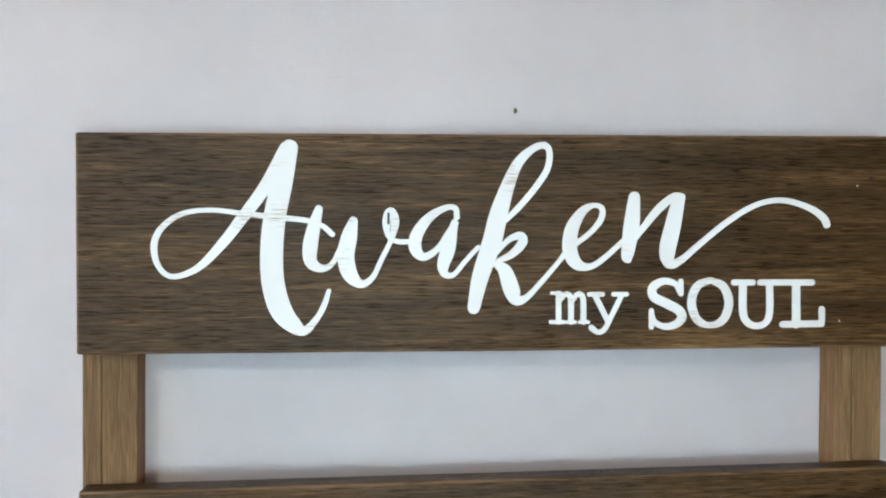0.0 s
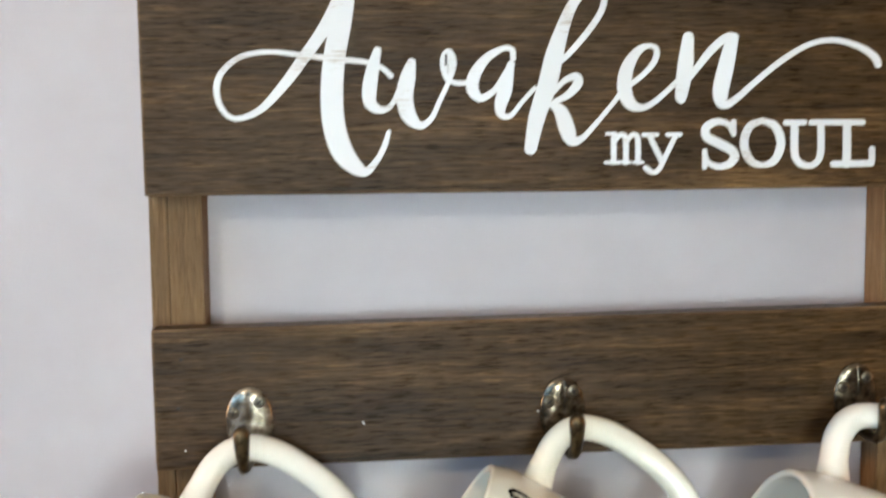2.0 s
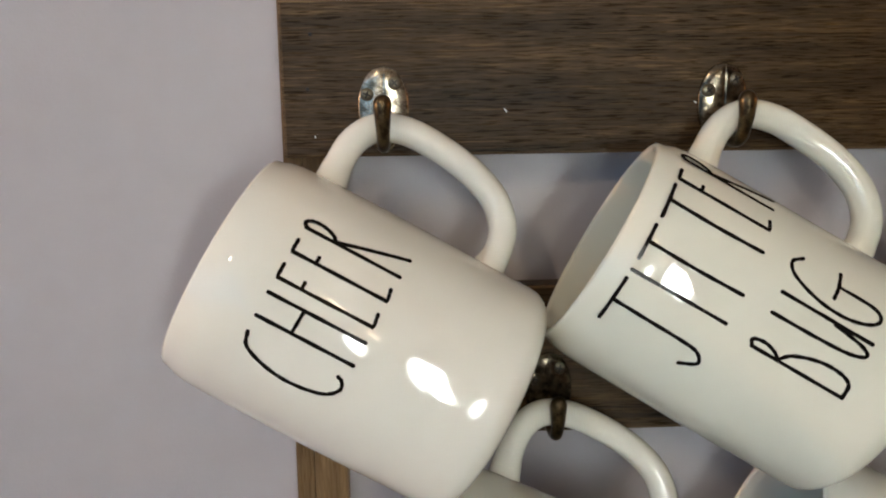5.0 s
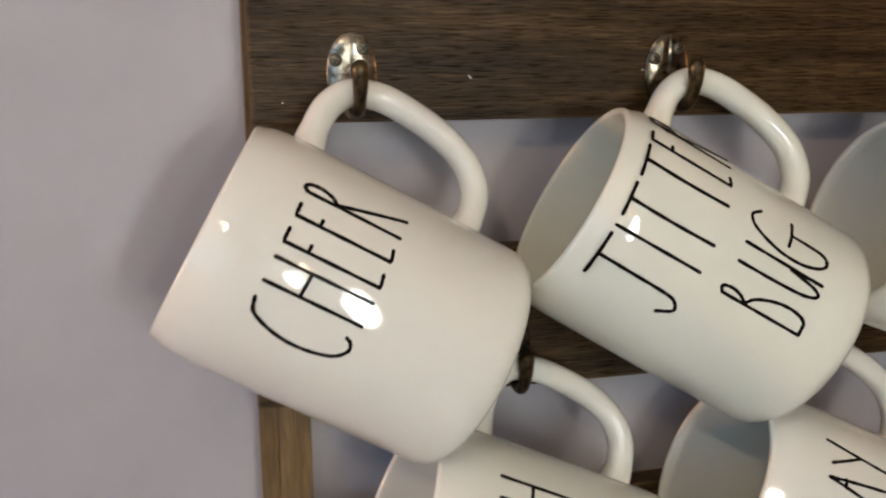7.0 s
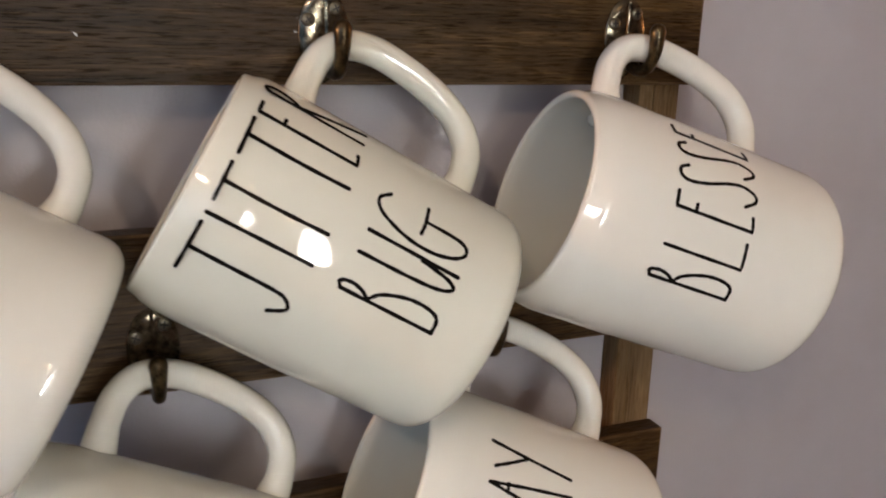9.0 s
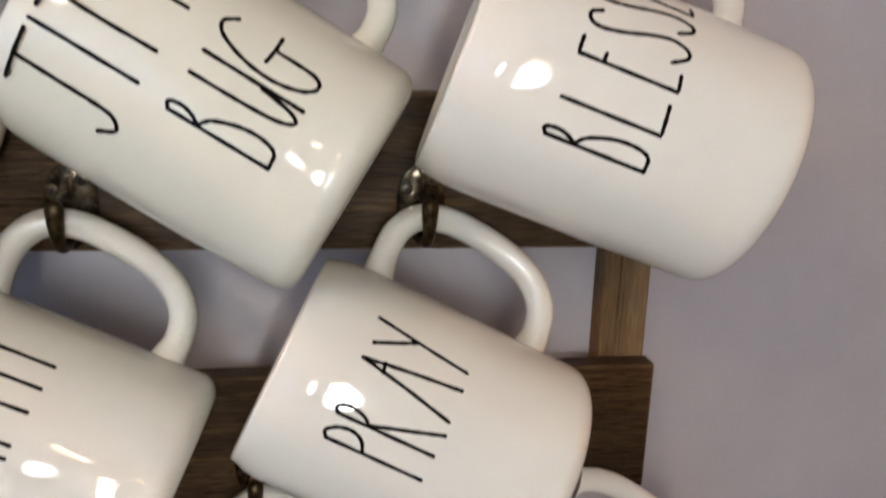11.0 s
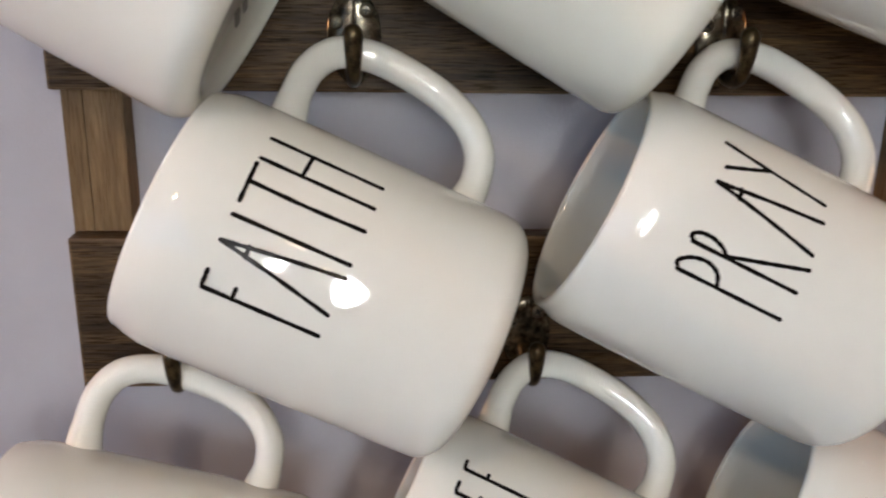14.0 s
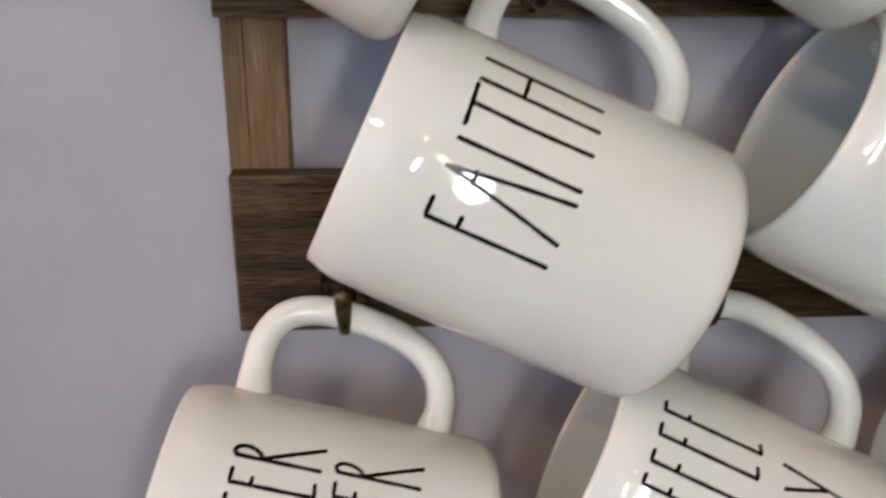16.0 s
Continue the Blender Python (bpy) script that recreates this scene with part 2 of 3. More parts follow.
setting("ceiling", finish("ceiling", box((x0 - 0.12, y0 - 0.12, z1), (x1 + 0.12, DEEP + 0.12, z1 + 0.1)), CEILING_PAINT), "plain white ceiling", "ceiling")
# unseen added walls leave a wide corner opening, steering daylight in from one side
setting("wall_west", finish("wall_west", box((x0 - 0.12, y0 - 0.12, z0), (x0, y1 + 0.12, 1.2)), ROOM_PAINT), "added unseen wall under the wide side opening", "wall")
setting("opening_head", finish("opening_head", box((x0 - 0.12, y0 - 0.12, 2.35), (x0, y1 + 0.12, z1)), CEILING_PAINT), "added unseen head of the wide side opening", "window")
setting("wall_south", finish("wall_south", box((-0.5, y0 - 0.12, z0), (x1, y0, z1)), ROOM_PAINT), "added unseen wall across the room that limits the daylight", "wall")
setting("wall_south_low", finish("wall_south_low", box((x0, y0 - 0.12, z0), (-0.5, y0, 1.2)), ROOM_PAINT), "added unseen wall under the corner opening", "wall")

bm = bmesh.new()
bmesh.ops.create_uvsphere(bm, u_segments=10, v_segments=6, radius=0.0011)
bmesh.ops.scale(bm, vec=(0.8, 0.7, 1.3), verts=bm.verts)
nail = new("nail", finish("nail", bm, SCREW_STEEL, True))
nail.location = (0.1976, 0.0275, 1.7130)
tagged(nail, "small dark nail stuck in the pale wall", "nail")


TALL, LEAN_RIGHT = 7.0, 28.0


def highlight_ring(centre, target, radius, pipe):
    """Unseen ring emitter added for glaze highlights and fill: glowing tube, metal housing."""
    thing = new("highlight_ring")
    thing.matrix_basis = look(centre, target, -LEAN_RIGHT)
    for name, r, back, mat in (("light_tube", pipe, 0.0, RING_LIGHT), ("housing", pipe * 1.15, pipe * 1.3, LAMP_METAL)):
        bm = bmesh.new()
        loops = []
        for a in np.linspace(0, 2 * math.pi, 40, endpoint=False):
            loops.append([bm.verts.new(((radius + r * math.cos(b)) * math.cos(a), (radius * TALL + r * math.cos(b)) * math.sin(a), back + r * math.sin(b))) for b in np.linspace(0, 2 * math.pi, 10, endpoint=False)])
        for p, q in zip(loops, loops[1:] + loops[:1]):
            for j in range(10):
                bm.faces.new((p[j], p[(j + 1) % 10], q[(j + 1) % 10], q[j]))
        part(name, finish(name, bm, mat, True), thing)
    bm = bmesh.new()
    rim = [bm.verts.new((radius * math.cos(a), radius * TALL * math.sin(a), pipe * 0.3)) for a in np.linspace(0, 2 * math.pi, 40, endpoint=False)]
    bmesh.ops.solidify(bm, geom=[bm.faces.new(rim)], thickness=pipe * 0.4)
    part("fill_pane", finish("fill_pane", bm, FILL_PANE), thing, "added glowing pane for frontal fill inside the ring")
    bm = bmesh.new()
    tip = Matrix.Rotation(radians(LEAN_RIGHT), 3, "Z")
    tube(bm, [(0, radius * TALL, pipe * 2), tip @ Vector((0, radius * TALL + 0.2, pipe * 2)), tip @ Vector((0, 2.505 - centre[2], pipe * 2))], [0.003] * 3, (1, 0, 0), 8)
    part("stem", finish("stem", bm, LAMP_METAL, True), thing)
    return tagged(thing, "unseen tall oval light added for the white glaze highlights", "lamp", "ring lamps")


highlight_ring((0.225, -1.05, 1.50), (0.225, 0.0, 1.50), 0.030, 0.0030)
highlight_ring((0.065, -1.05, 1.52), (0.065, 0.0, 1.52), 0.014, 0.0030)


def ceiling_spot(x, y, drop, power, colour):
    """A small bulb in a socket that hangs from the ceiling, with its light."""
    thing = new("ceiling_spot")
    thing.location = (x, y, z1 - drop)
    bm = bmesh.new()
    tube(bm, [(0, 0, -0.01), (0, 0, drop / 2), (0, 0, drop - 0.003)], [0.003] * 3, (1, 0, 0), 8)
    part("cord", finish("cord", bm, LAMP_METAL, True), thing)
    bm = bmesh.new()
    tube(bm, [(0, 0, 0.0), (0, 0, -0.03), (0, 0, -0.06)], [0.045, 0.045, 0.04], (1, 0, 0), 20)
    part("socket", finish("socket", bm, LAMP_METAL, True), thing)
    bm = bmesh.new()
    bmesh.ops.create_uvsphere(bm, u_segments=16, v_segments=10, radius=0.022)
    part("bulb", finish("bulb", bm, BULB_LIGHT, True), thing, m=pose(0, 0, -0.12))
    point_lamp("spot_light", pose(x, y, z1 - drop - 0.185), power, colour, 0.03)
    return tagged(thing, "small warm bulb in a socket on a cord", "ceiling light", "ceiling spots")


ceiling_spot(-0.30, -0.82, 0.36, KEY_POWER, (1.0, 0.84, 0.70))
ceiling_spot(0.33, -1.75, 0.04, SIDE_POWER, (1.0, 0.76, 0.55))
ceiling_spot(0.40, -2.08, 0.30, SIDE_POWER * 0.7, (1.0, 0.76, 0.55))


def added_flank_light(x, y, height, power, colour):
    """An added, unseen side light: a slender standing lamp with a round bulb."""
    thing = new("added_flank_light")
    thing.location = (x, y, 0)
    bm = bmesh.new()
    tube(bm, [(0, 0, 0.012), (0, 0, 0.016), (0, 0, 0.02)], [0.012, 0.012, 0.012], (1, 0, 0), 20)
    bmesh.ops.scale(bm, vec=(9, 9, 1), verts=bm.verts)
    part("base", finish("base", bm, LAMP_METAL, True), thing)
    bm = bmesh.new()
    tube(bm, [(0, 0, 0.02), (0, 0, height / 2), (0, 0, height - 0.06)], [0.009, 0.008, 0.008], (1, 0, 0), 12)
    part("pole", finish("pole", bm, LAMP_METAL, True), thing)
    bm = bmesh.new()
    bmesh.ops.create_uvsphere(bm, u_segments=16, v_segments=10, radius=0.03)
    part("bulb", finish("bulb", bm, BULB_LIGHT, True), thing, m=pose(0, 0, height))
    point_lamp("flank_fill", pose(x, y, height + 0.08), power, colour, 0.035)
    return tagged(thing, "added unseen side light, warm bulb on a slender metal pole", "lamp", "floor lamps")


# both stand out of view, added to warm the wall at grazing angles
added_flank_light(-1.75, -0.14, 1.5, FLANK_POWER, (1.0, 0.55, 0.3))
added_flank_light(2.1, -0.16, 1.5, FLANK_POWER * 0.3, (1.0, 0.42, 0.17))

# ---- the rack ----
BASE = 1.6
rack = new("mug_rack")
rack.location = (0, 0, BASE)
tagged(rack, "brown stained wooden mug rack with bronze hooks on the wall", "mug rack")


def board(name, left, right, top, bottom, label, rise=0.0):
    """One cross board, with softly worn edges; local metres from the rack's origin."""
    bm = box((left, 0.0, bottom), (right, 0.0125, top), 0.0012, 2)
    bmesh.ops.bisect_plane(bm, geom=bm.verts[:] + bm.edges[:] + bm.faces[:], plane_co=((left + right) / 2, 0, 0), plane_no=(1, 0, 0))
    for v in bm.verts:
        if v.co.z > (top + bottom) / 2:
            v.co.z += rise * (v.co.x - left) / (right - left)
        v.co.z += 0.0006 * noise.noise((v.co.x * 7, 0, v.co.z * 30))
    mesh = finish(name, bm, BOARD_WOOD)
    mesh.materials.append(EDGE_WOOD)
    for face in mesh.polygons:
        face.material_index = int(max(abs(c) for c in face.normal) < 0.985)
    return part(name, mesh, rack, label)


sign = board("board", -0.0004, 0.3785, 0.0968, 0.0, "dark brown sign board with white painted words", 0.0036)
hook_board = board("board", 0.0, 0.3795, -0.0602, -0.1255, "dark brown board with three bronze hooks", 0.0022)
board("board", -0.0035, 0.3805, -0.1843, -0.2545, "dark brown board with two bronze hooks")
board("board", -0.0025, 0.3815, -0.3143, -0.3818, "dark brown board with three bronze hooks")
for left, right, lean in ((-0.0018, 0.0224, 0.3), (0.3548, 0.3785, -0.3)):
    for strip, (a, b) in enumerate(((left, left + 0.0085), (left + 0.0087, right))):
        bm = box((a, 0.0128 - 0.0002 * strip, -0.37), (b, 0.0275, 0.09), 0.0006, 2)
        shear = math.tan(radians(lean))
        for v in bm.verts:
            v.co.x += shear * v.co.z
        part("post", finish("post", bm, POST_WOOD), rack, "lighter brown upright strip of the rack")

# brush strokes of the sign's letters: along, up and width, in mm from the board's lower left corner
SIGN_STROKES = {
    "A": ['91.5,91.2,7.2 88.3,76.6,9.2 85.1,61.6,9.7 83.6,46.5,10.0 84.1,31.5,10.0 87.5,19.4,9.7 93.2,12.3,7.2 98.2,10.0,4.1 103.2,15.0,2.8 106.7,21.3,2.6 108.7,27.6,2.0', '89.6,91.2,5.1 80.9,74.1,5.6 71.0,60.3,5.1 62.4,49.0,4.4 51.4,37.8,3.1 40.5,34.1,2.3 34.5,39.0,2.4 32.8,47.7,2.9 35.8,55.1,2.6 44.2,61.4,2.3 56.4,63.4,2.1 71.0,62.0,2.3 85.8,60.3,2.6 98.2,59.1,2.3 105.7,56.7,2.3 110.2,52.9,2.5'],
    "w": ['104.2,64.0,3.6 102.2,56.6,5.6 100.5,47.8,6.6 100.7,40.8,5.6 105.0,37.7,3.6 110.0,39.5,2.3 114.0,47.1,2.3 118.0,55.4,2.5', '119.5,58.7,4.1 117.7,51.7,7.1 116.2,42.8,7.6 118.3,34.7,6.6 123.3,30.6,3.6 128.4,33.9,2.5 132.1,41.5,2.3 136.4,50.4,2.3 138.2,58.1,3.8 137.0,63.0,3.3 135.1,62.6,3.3 134.3,58.0,3.6 135.4,51.7,2.0 139.7,49.7,2.3 145.3,49.7,2.3'],
    "a": ['166.1,60.7,2.6 165.5,64.6,2.6 161.4,65.1,2.6 153.7,60.7,4.1 148.1,53.0,5.6 147.4,46.6,5.6 151.2,42.8,3.6 157.6,46.6,2.8 162.7,54.3,2.6 165.6,57.9,2.6', '165.0,58.2,3.3 162.3,46.7,6.4 160.0,39.0,5.4 161.0,34.9,3.3 164.9,34.9,2.3 170.0,40.8,2.1 175.9,47.2,2.1'],
    "k": ['174.0,19.7,5.7 177.0,33.8,7.7 182.1,49.2,8.8 185.2,62.1,8.3 189.3,75.0,6.2 193.9,85.3,4.7 200.4,91.8,3.4 205.9,93.7,3.1 208.5,90.6,2.9 207.5,82.9,2.9 201.6,73.8,2.9 193.8,64.7,2.8 188.6,59.6,2.3', '183.7,44.1,2.1 189.9,50.6,2.6 195.2,52.4,3.9 196.2,49.3,4.4 191.5,44.1,3.4 185.3,41.0,2.3', '184.3,39.5,3.1 188.2,36.4,6.2 191.1,28.6,7.5 193.5,23.4,5.5 198.2,24.2,2.9 205.0,31.2,2.3 213.1,40.5,2.1'],
    "e": ['213.1,40.5,2.1 218.3,46.7,2.6 227.3,53.5,2.4 232.6,59.8,2.9 233.3,65.0,2.6 229.3,66.5,2.4 224.0,63.6,4.2 219.3,55.8,6.3 218.3,46.7,6.8 221.0,40.2,5.8 226.9,38.2,3.2 233.5,41.5,2.6 243.9,50.7,2.4'],
    "n": ['248.5,70.3,5.4 247.3,57.2,7.5 245.5,44.2,5.9 245.5,42.1,4.3', '247.6,49.4,2.1 253.5,57.2,3.2 260.1,65.1,3.8 266.8,70.4,3.8 270.6,70.4,4.4', '269.5,69.1,6.0 266.9,57.3,7.6 264.4,45.5,7.6 265.8,39.7,4.9 271.2,41.5,3.3 280.6,49.4,2.8 294.2,60.0,2.8 307.8,67.5,2.5 320.3,69.4,2.6 332.8,66.1,2.9 339.9,61.6,3.5 341.9,58.1,3.5'],
    "m": ['213.2,26.0,2.6 213.3,13.0,2.6', '210.0,26.2,1.6 214.2,26.2,1.6', '213.7,22.8,2.1 216.4,25.7,2.4 218.8,23.9,2.6 219.1,12.9,2.6', '219.6,22.8,2.1 222.2,25.7,2.4 224.6,23.8,2.6 224.9,12.9,2.6', '209.6,13.0,1.8 215.9,12.9,1.8', '217.3,12.9,1.6 221.0,12.9,1.6', '223.1,12.9,1.6 227.1,12.9,1.6'],
    "y": ['230.2,25.4,2.6 236.4,13.3,2.7', '243.0,25.3,2.4 238.3,15.9,2.4 235.1,9.7,2.4 231.9,8.1,2.4 228.7,10.2,2.7', '227.5,25.6,2.1 233.9,25.6,2.1', '239.0,25.6,2.1 245.1,25.6,2.1'],
    "S": ['270.5,27.1,2.7 268.6,30.2,2.7 263.1,31.6,3.3 257.8,28.9,4.1 258.1,24.5,4.3 264.1,21.3,4.4 270.1,18.1,4.4 271.7,14.7,4.4 268.8,11.5,3.6 263.4,10.5,3.0 258.7,12.6,2.7 257.1,16.1,2.7', '271.0,31.5,2.5 271.1,25.7,2.5', '257.1,17.9,2.4 257.1,10.3,2.4'],
    "O": ['285.2,32.0,2.8 278.9,29.1,3.9 276.3,21.5,4.1 279.1,13.6,3.9 285.4,10.9,2.8 291.7,13.5,3.9 294.4,21.4,4.2 291.5,29.1,3.9 285.2,32.0,2.8'],
    "U": ['301.1,30.4,3.9 301.3,17.1,3.7 303.6,12.1,3.4 308.0,10.4,3.1 312.4,12.0,3.1 314.3,17.0,3.4 314.1,30.4,3.4', '296.7,30.9,2.8 305.8,30.9,2.8', '309.4,30.9,2.8 318.6,30.9,2.9'],
    "L": ['327.2,30.3,4.0 327.5,11.1,4.1', '320.2,30.9,2.9 335.0,30.8,2.9', '320.8,11.1,3.2 339.8,11.3,3.2', '340.1,12.1,2.9 340.0,18.2,2.9'],
}


def on_sign(u, v, height):
    return (u, -height, v)


for word in ("Awaken", "my", "SOUL"):
    for letter in word:
        bm = bmesh.new()
        for n, stroke in enumerate(SIGN_STROKES[letter]):
            points = [[float(v) / 1000 for v in p.split(",")] for p in stroke.split()]
            ribbon(bm, spline(points, 7), on_sign, 0.00008 * n, 0.0003)
        part("letter", finish("letter", bm, WHITE_PAINT), sign, f"worn white painted letter {letter}")


# pale flecks of old paint on the boards
for owner, x, z, long, turn in ((hook_board, 0.0948, -0.1063, 0.0022, 50), (hook_board, 0.1772, -0.1039, 0.0014, 15), (hook_board, 0.0135, -0.1165, 0.0012, 80), (sign, 0.357, 0.0765, 0.0010, 20), (sign, 0.349, 0.0125, 0.0009, 60)):
    bm = bmesh.new()
    bmesh.ops.create_uvsphere(bm, u_segments=8, v_segments=5, radius=0.5)
    bmesh.ops.scale(bm, vec=(long, 0.0005, 0.0005), verts=bm.verts)
    part("paint_fleck", finish("paint_fleck", bm, WHITE_PAINT, True), owner, "tiny pale paint fleck", pose(x, 0.0, z, 0, turn, 0))


# countersunk nail heads near the boards' ends
for owner, x, z in ((hook_board, 0.0110, -0.0965), (hook_board, 0.0130, -0.0740), (hook_board, 0.3660, -0.0690), (sign, 0.3640, 0.0800)):
    bm = bmesh.new()
    bmesh.ops.create_cone(bm, cap_ends=True, segments=12, radius1=0.0010, radius2=0.0007, depth=0.0008, matrix=Matrix.Rotation(radians(90), 4, "X"))
    part("nail_head", finish("nail_head", bm, SLOT_BLACK, True), owner, "tiny dark nail head", pose(x, 0.0, z))
part("slit", finish("slit", box((-0.0005, -0.0009, -0.0026), (0.0005, 0.0, 0.0026), 0.0002), SLOT_BLACK), sign, "thin dark slit in the painted letter", pose(0.1352, 0.0, 0.0600))


# ---- hooks ----
def hook_meshes():
    """Plate, prong, screw and slot of one hook, from the top middle of its plate."""
    bm = bmesh.new()
    rows = []
    for v in np.linspace(0.0, 1.0, 25):
        wide = math.sqrt(max(0.0, 1 - ((v - 0.45) / 0.45) ** 2)) if v < 0.45 else 1 - ((v - 0.45) / 0.55) ** 2.5
        row = []
        for u in (-1, -0.93, -0.82, -0.68, -0.5, -0.3, -0.12, -0.045, 0, 0.045, 0.12, 0.3, 0.5, 0.68, 0.82, 0.93, 1):
            dome = 0.0009 + 0.0018 * (1 - abs(u) ** 2.6) * min(1, wide * 1.4) - (0.0007 if abs(u) < 0.03 else 0)
            row.append(bm.verts.new((u * (0.0103 * wide + 0.0004), -dome, -0.0372 * v)))
        rows.append(row)
    for a, b in zip(rows, rows[1:]):
        for j in range(16):
            bm.faces.new((a[j], a[j + 1], b[j + 1], b[j]))
    edge = [e for e in bm.edges if e.is_boundary]
    made = bmesh.ops.extrude_edge_only(bm, edges=edge)["geom"]
    for v in made:
        if isinstance(v, bmesh.types.BMVert):
            v.co.y = 0.0002
    plate = {mat: finish("hook", bm.copy(), mat, True) for mat in (SHEEN_BRONZE, DARK_BRONZE)}
    bm.free()
    bm = bmesh.new()
    path = spline([(0, -0.002, -0.0245), (0, -0.009, -0.0302), (0, -0.0155, -0.0322), (0, -0.0228, -0.0298), (0, -0.0265, -0.0225), (0, -0.0270, -0.0145)], 5)
    radii = list(np.interp(np.linspace(0, 1, len(path)), (0, 0.35, 0.7, 1), (0.0042, 0.0027, 0.0027, 0.0037)))
    tube(bm, path, radii, (1, 0, 0), 14)
    prong = finish("prong", bm, BRONZE, True)
    bm = bmesh.new()
    loops = []
    for rr, y in ((0.0028, 0.0012), (0.0028, -0.0002), (0.0025, -0.0005), (0.0012, -0.0007)):
        loops.append([bm.verts.new((rr * math.cos(a), y, rr * math.sin(a))) for a in np.linspace(0, 2 * math.pi, 20, endpoint=False)])
    for a, b in zip(loops, loops[1:]):
        for k in range(20):
            bm.faces.new((a[k], a[(k + 1) % 20], b[(k + 1) % 20], b[k]))
    bm.faces.new(loops[-1])
    screw = finish("screw", bm, SCREW_STEEL, True)
    bm = box((-0.0017, -0.00082, -0.00034), (0.0017, -0.0004, 0.00034))
    other = box((-0.00034, -0.00085, -0.0017), (0.00034, -0.0004, 0.0017))
    spare = bpy.data.meshes.new("spare")
    other.to_mesh(spare)
    bm.from_mesh(spare)
    other.free()
    slot = finish("slot", bm, SLOT_BLACK)
    return plate, prong, screw, slot


plate, prong, screw, slot = hook_meshes()
HOOKS = [(0.0428, -0.0872), (0.1888, -0.0872), (0.3345, -0.0855), (0.1150, -0.2155), (0.2626, -0.2145), (0.0425, -0.3405), (0.1888, -0.3410), (0.3345, -0.3410)]
for n, (x, z) in enumerate(HOOKS):
    # only the first plate carries the painted-in reflection
    pale = n == 0
    hook = part("hook", plate[SHEEN_BRONZE if pale else DARK_BRONZE], rack, "worn bronze coat hook, bright sheen painted in, with two screws" if pale else "dark bronze coat hook with two screws", pose(x, 0.0, z, 0, 0, (0, 1, -1)[n % 3]))
    part("prong", prong, hook, "dark bronze upturned prong")
    for dx, dz, turn in ((-0.0069, -0.0117, 20 + 31 * n), (0.0047, -0.0070, 50 + 17 * n)):
        part("screw", screw, hook, "dark cross-head screw", pose(dx, -0.0024, dz, 0, turn, 0))
        part("screw_slot", slot, hook, "black cross slot of a screw", pose(dx, -0.0024, dz, 0, turn, 0))


# ---- mugs ----
RADIUS, LENGTH = 0.0465, 0.1211


def mug_body(mat):
    """A turned mug: straight side with a shallow thumb dent near its foot, soft lip, tight foot edge and hollow inside; z runs from foot to rim."""
    half, r = LENGTH / 2, RADIUS
    base = -half + 0.0022
    outer = [(0.0, base + 0.003), (0.031, base + 0.003), (0.0342, base + 0.0012), (0.036, base)]
    fillet = 0.0085
    outer += [(r - fillet + fillet * math.sin(a), base + fillet - fillet * math.cos(a)) for a in np.linspace(0.05, math.pi / 2, 8)]
    outer += [(r + 0.0001, base + h) for h in np.arange(0.0105, 0.037, 0.003)]
    outer += [(r + 0.0003, -0.02), (r + 0.0002, 0.015), (r - 0.0001, 0.04), (r - 0.0005, half - 0.011), (r - 0.0013, half - 0.0065), (r - 0.0026, half - 0.0032)]
    lip = [(r - 0.0046 + 0.0017 * math.cos(a), half - 0.0017 + 0.0017 * math.sin(a)) for a in np.linspace(0.1, math.pi - 0.1, 7)]
    inner = [(r - 0.0058, half - 0.006), (r - 0.0050, 0.02), (r - 0.0048, -half + 0.022), (r - 0.009, -half + 0.011), (r - 0.018, -half + 0.0075), (0.0, -half + 0.007)]
    bm = bmesh.new()
    count, loops = 96, []
    for rr, z in outer + lip + inner:
        dent = 0.0006 * math.exp(-(((z + 0.042) / 0.0085) ** 2)) if rr >= r else 0.0
        ring = []
        for a in np.linspace(0, 2 * math.pi, count, endpoint=False):
            off = math.remainder(a + radians(84), 2 * math.pi)
            here = rr - dent * math.exp(-((off / 0.36) ** 2))
            ring.append(bm.verts.new((here * math.cos(a), here * math.sin(a), z)))
            if rr == 0:
                break
        loops.append(ring)
    for a, b in zip(loops, loops[1:]):
        for j in range(count):
            k = (j + 1) % count
            ring = [a[0] if len(a) == 1 else a[j], *([] if len(a) == 1 else [a[k]]), *([b[0]] if len(b) == 1 else [b[k], b[j]])]
            bm.faces.new(ring)
    return finish("body", bm, mat, True)


def mug_handle(mat):
    bm = bmesh.new()
    bend = [(-37.5, 44), (-38.8, 56), (-38, 67.5), (-32.2, 77), (-20.5, 81.6), (-6, 81.8), (10, 79.4), (23.2, 74), (31.6, 64.8), (34, 54), (33, 44)]
    path = spline([(h / 1000, 0, -s / 1000) for s, h in bend], 5)
    radii = [0.0059 + 0.0015 * max(0, 1 - i / 5, 1 - (len(path) - 1 - i) / 5) for i in range(len(path))]
    tube(bm, path, radii, (0, 1, 0), 18, 1.12)
    return finish("handle", bm, mat, True)


GLAZES = {"cream": GLAZE, "light_tinted": LIGHT_TINTED_GLAZE}
BODY, HANDLE = {c: mug_body(m) for c, m in GLAZES.items()}, {c: mug_handle(m) for c, m in GLAZES.items()}
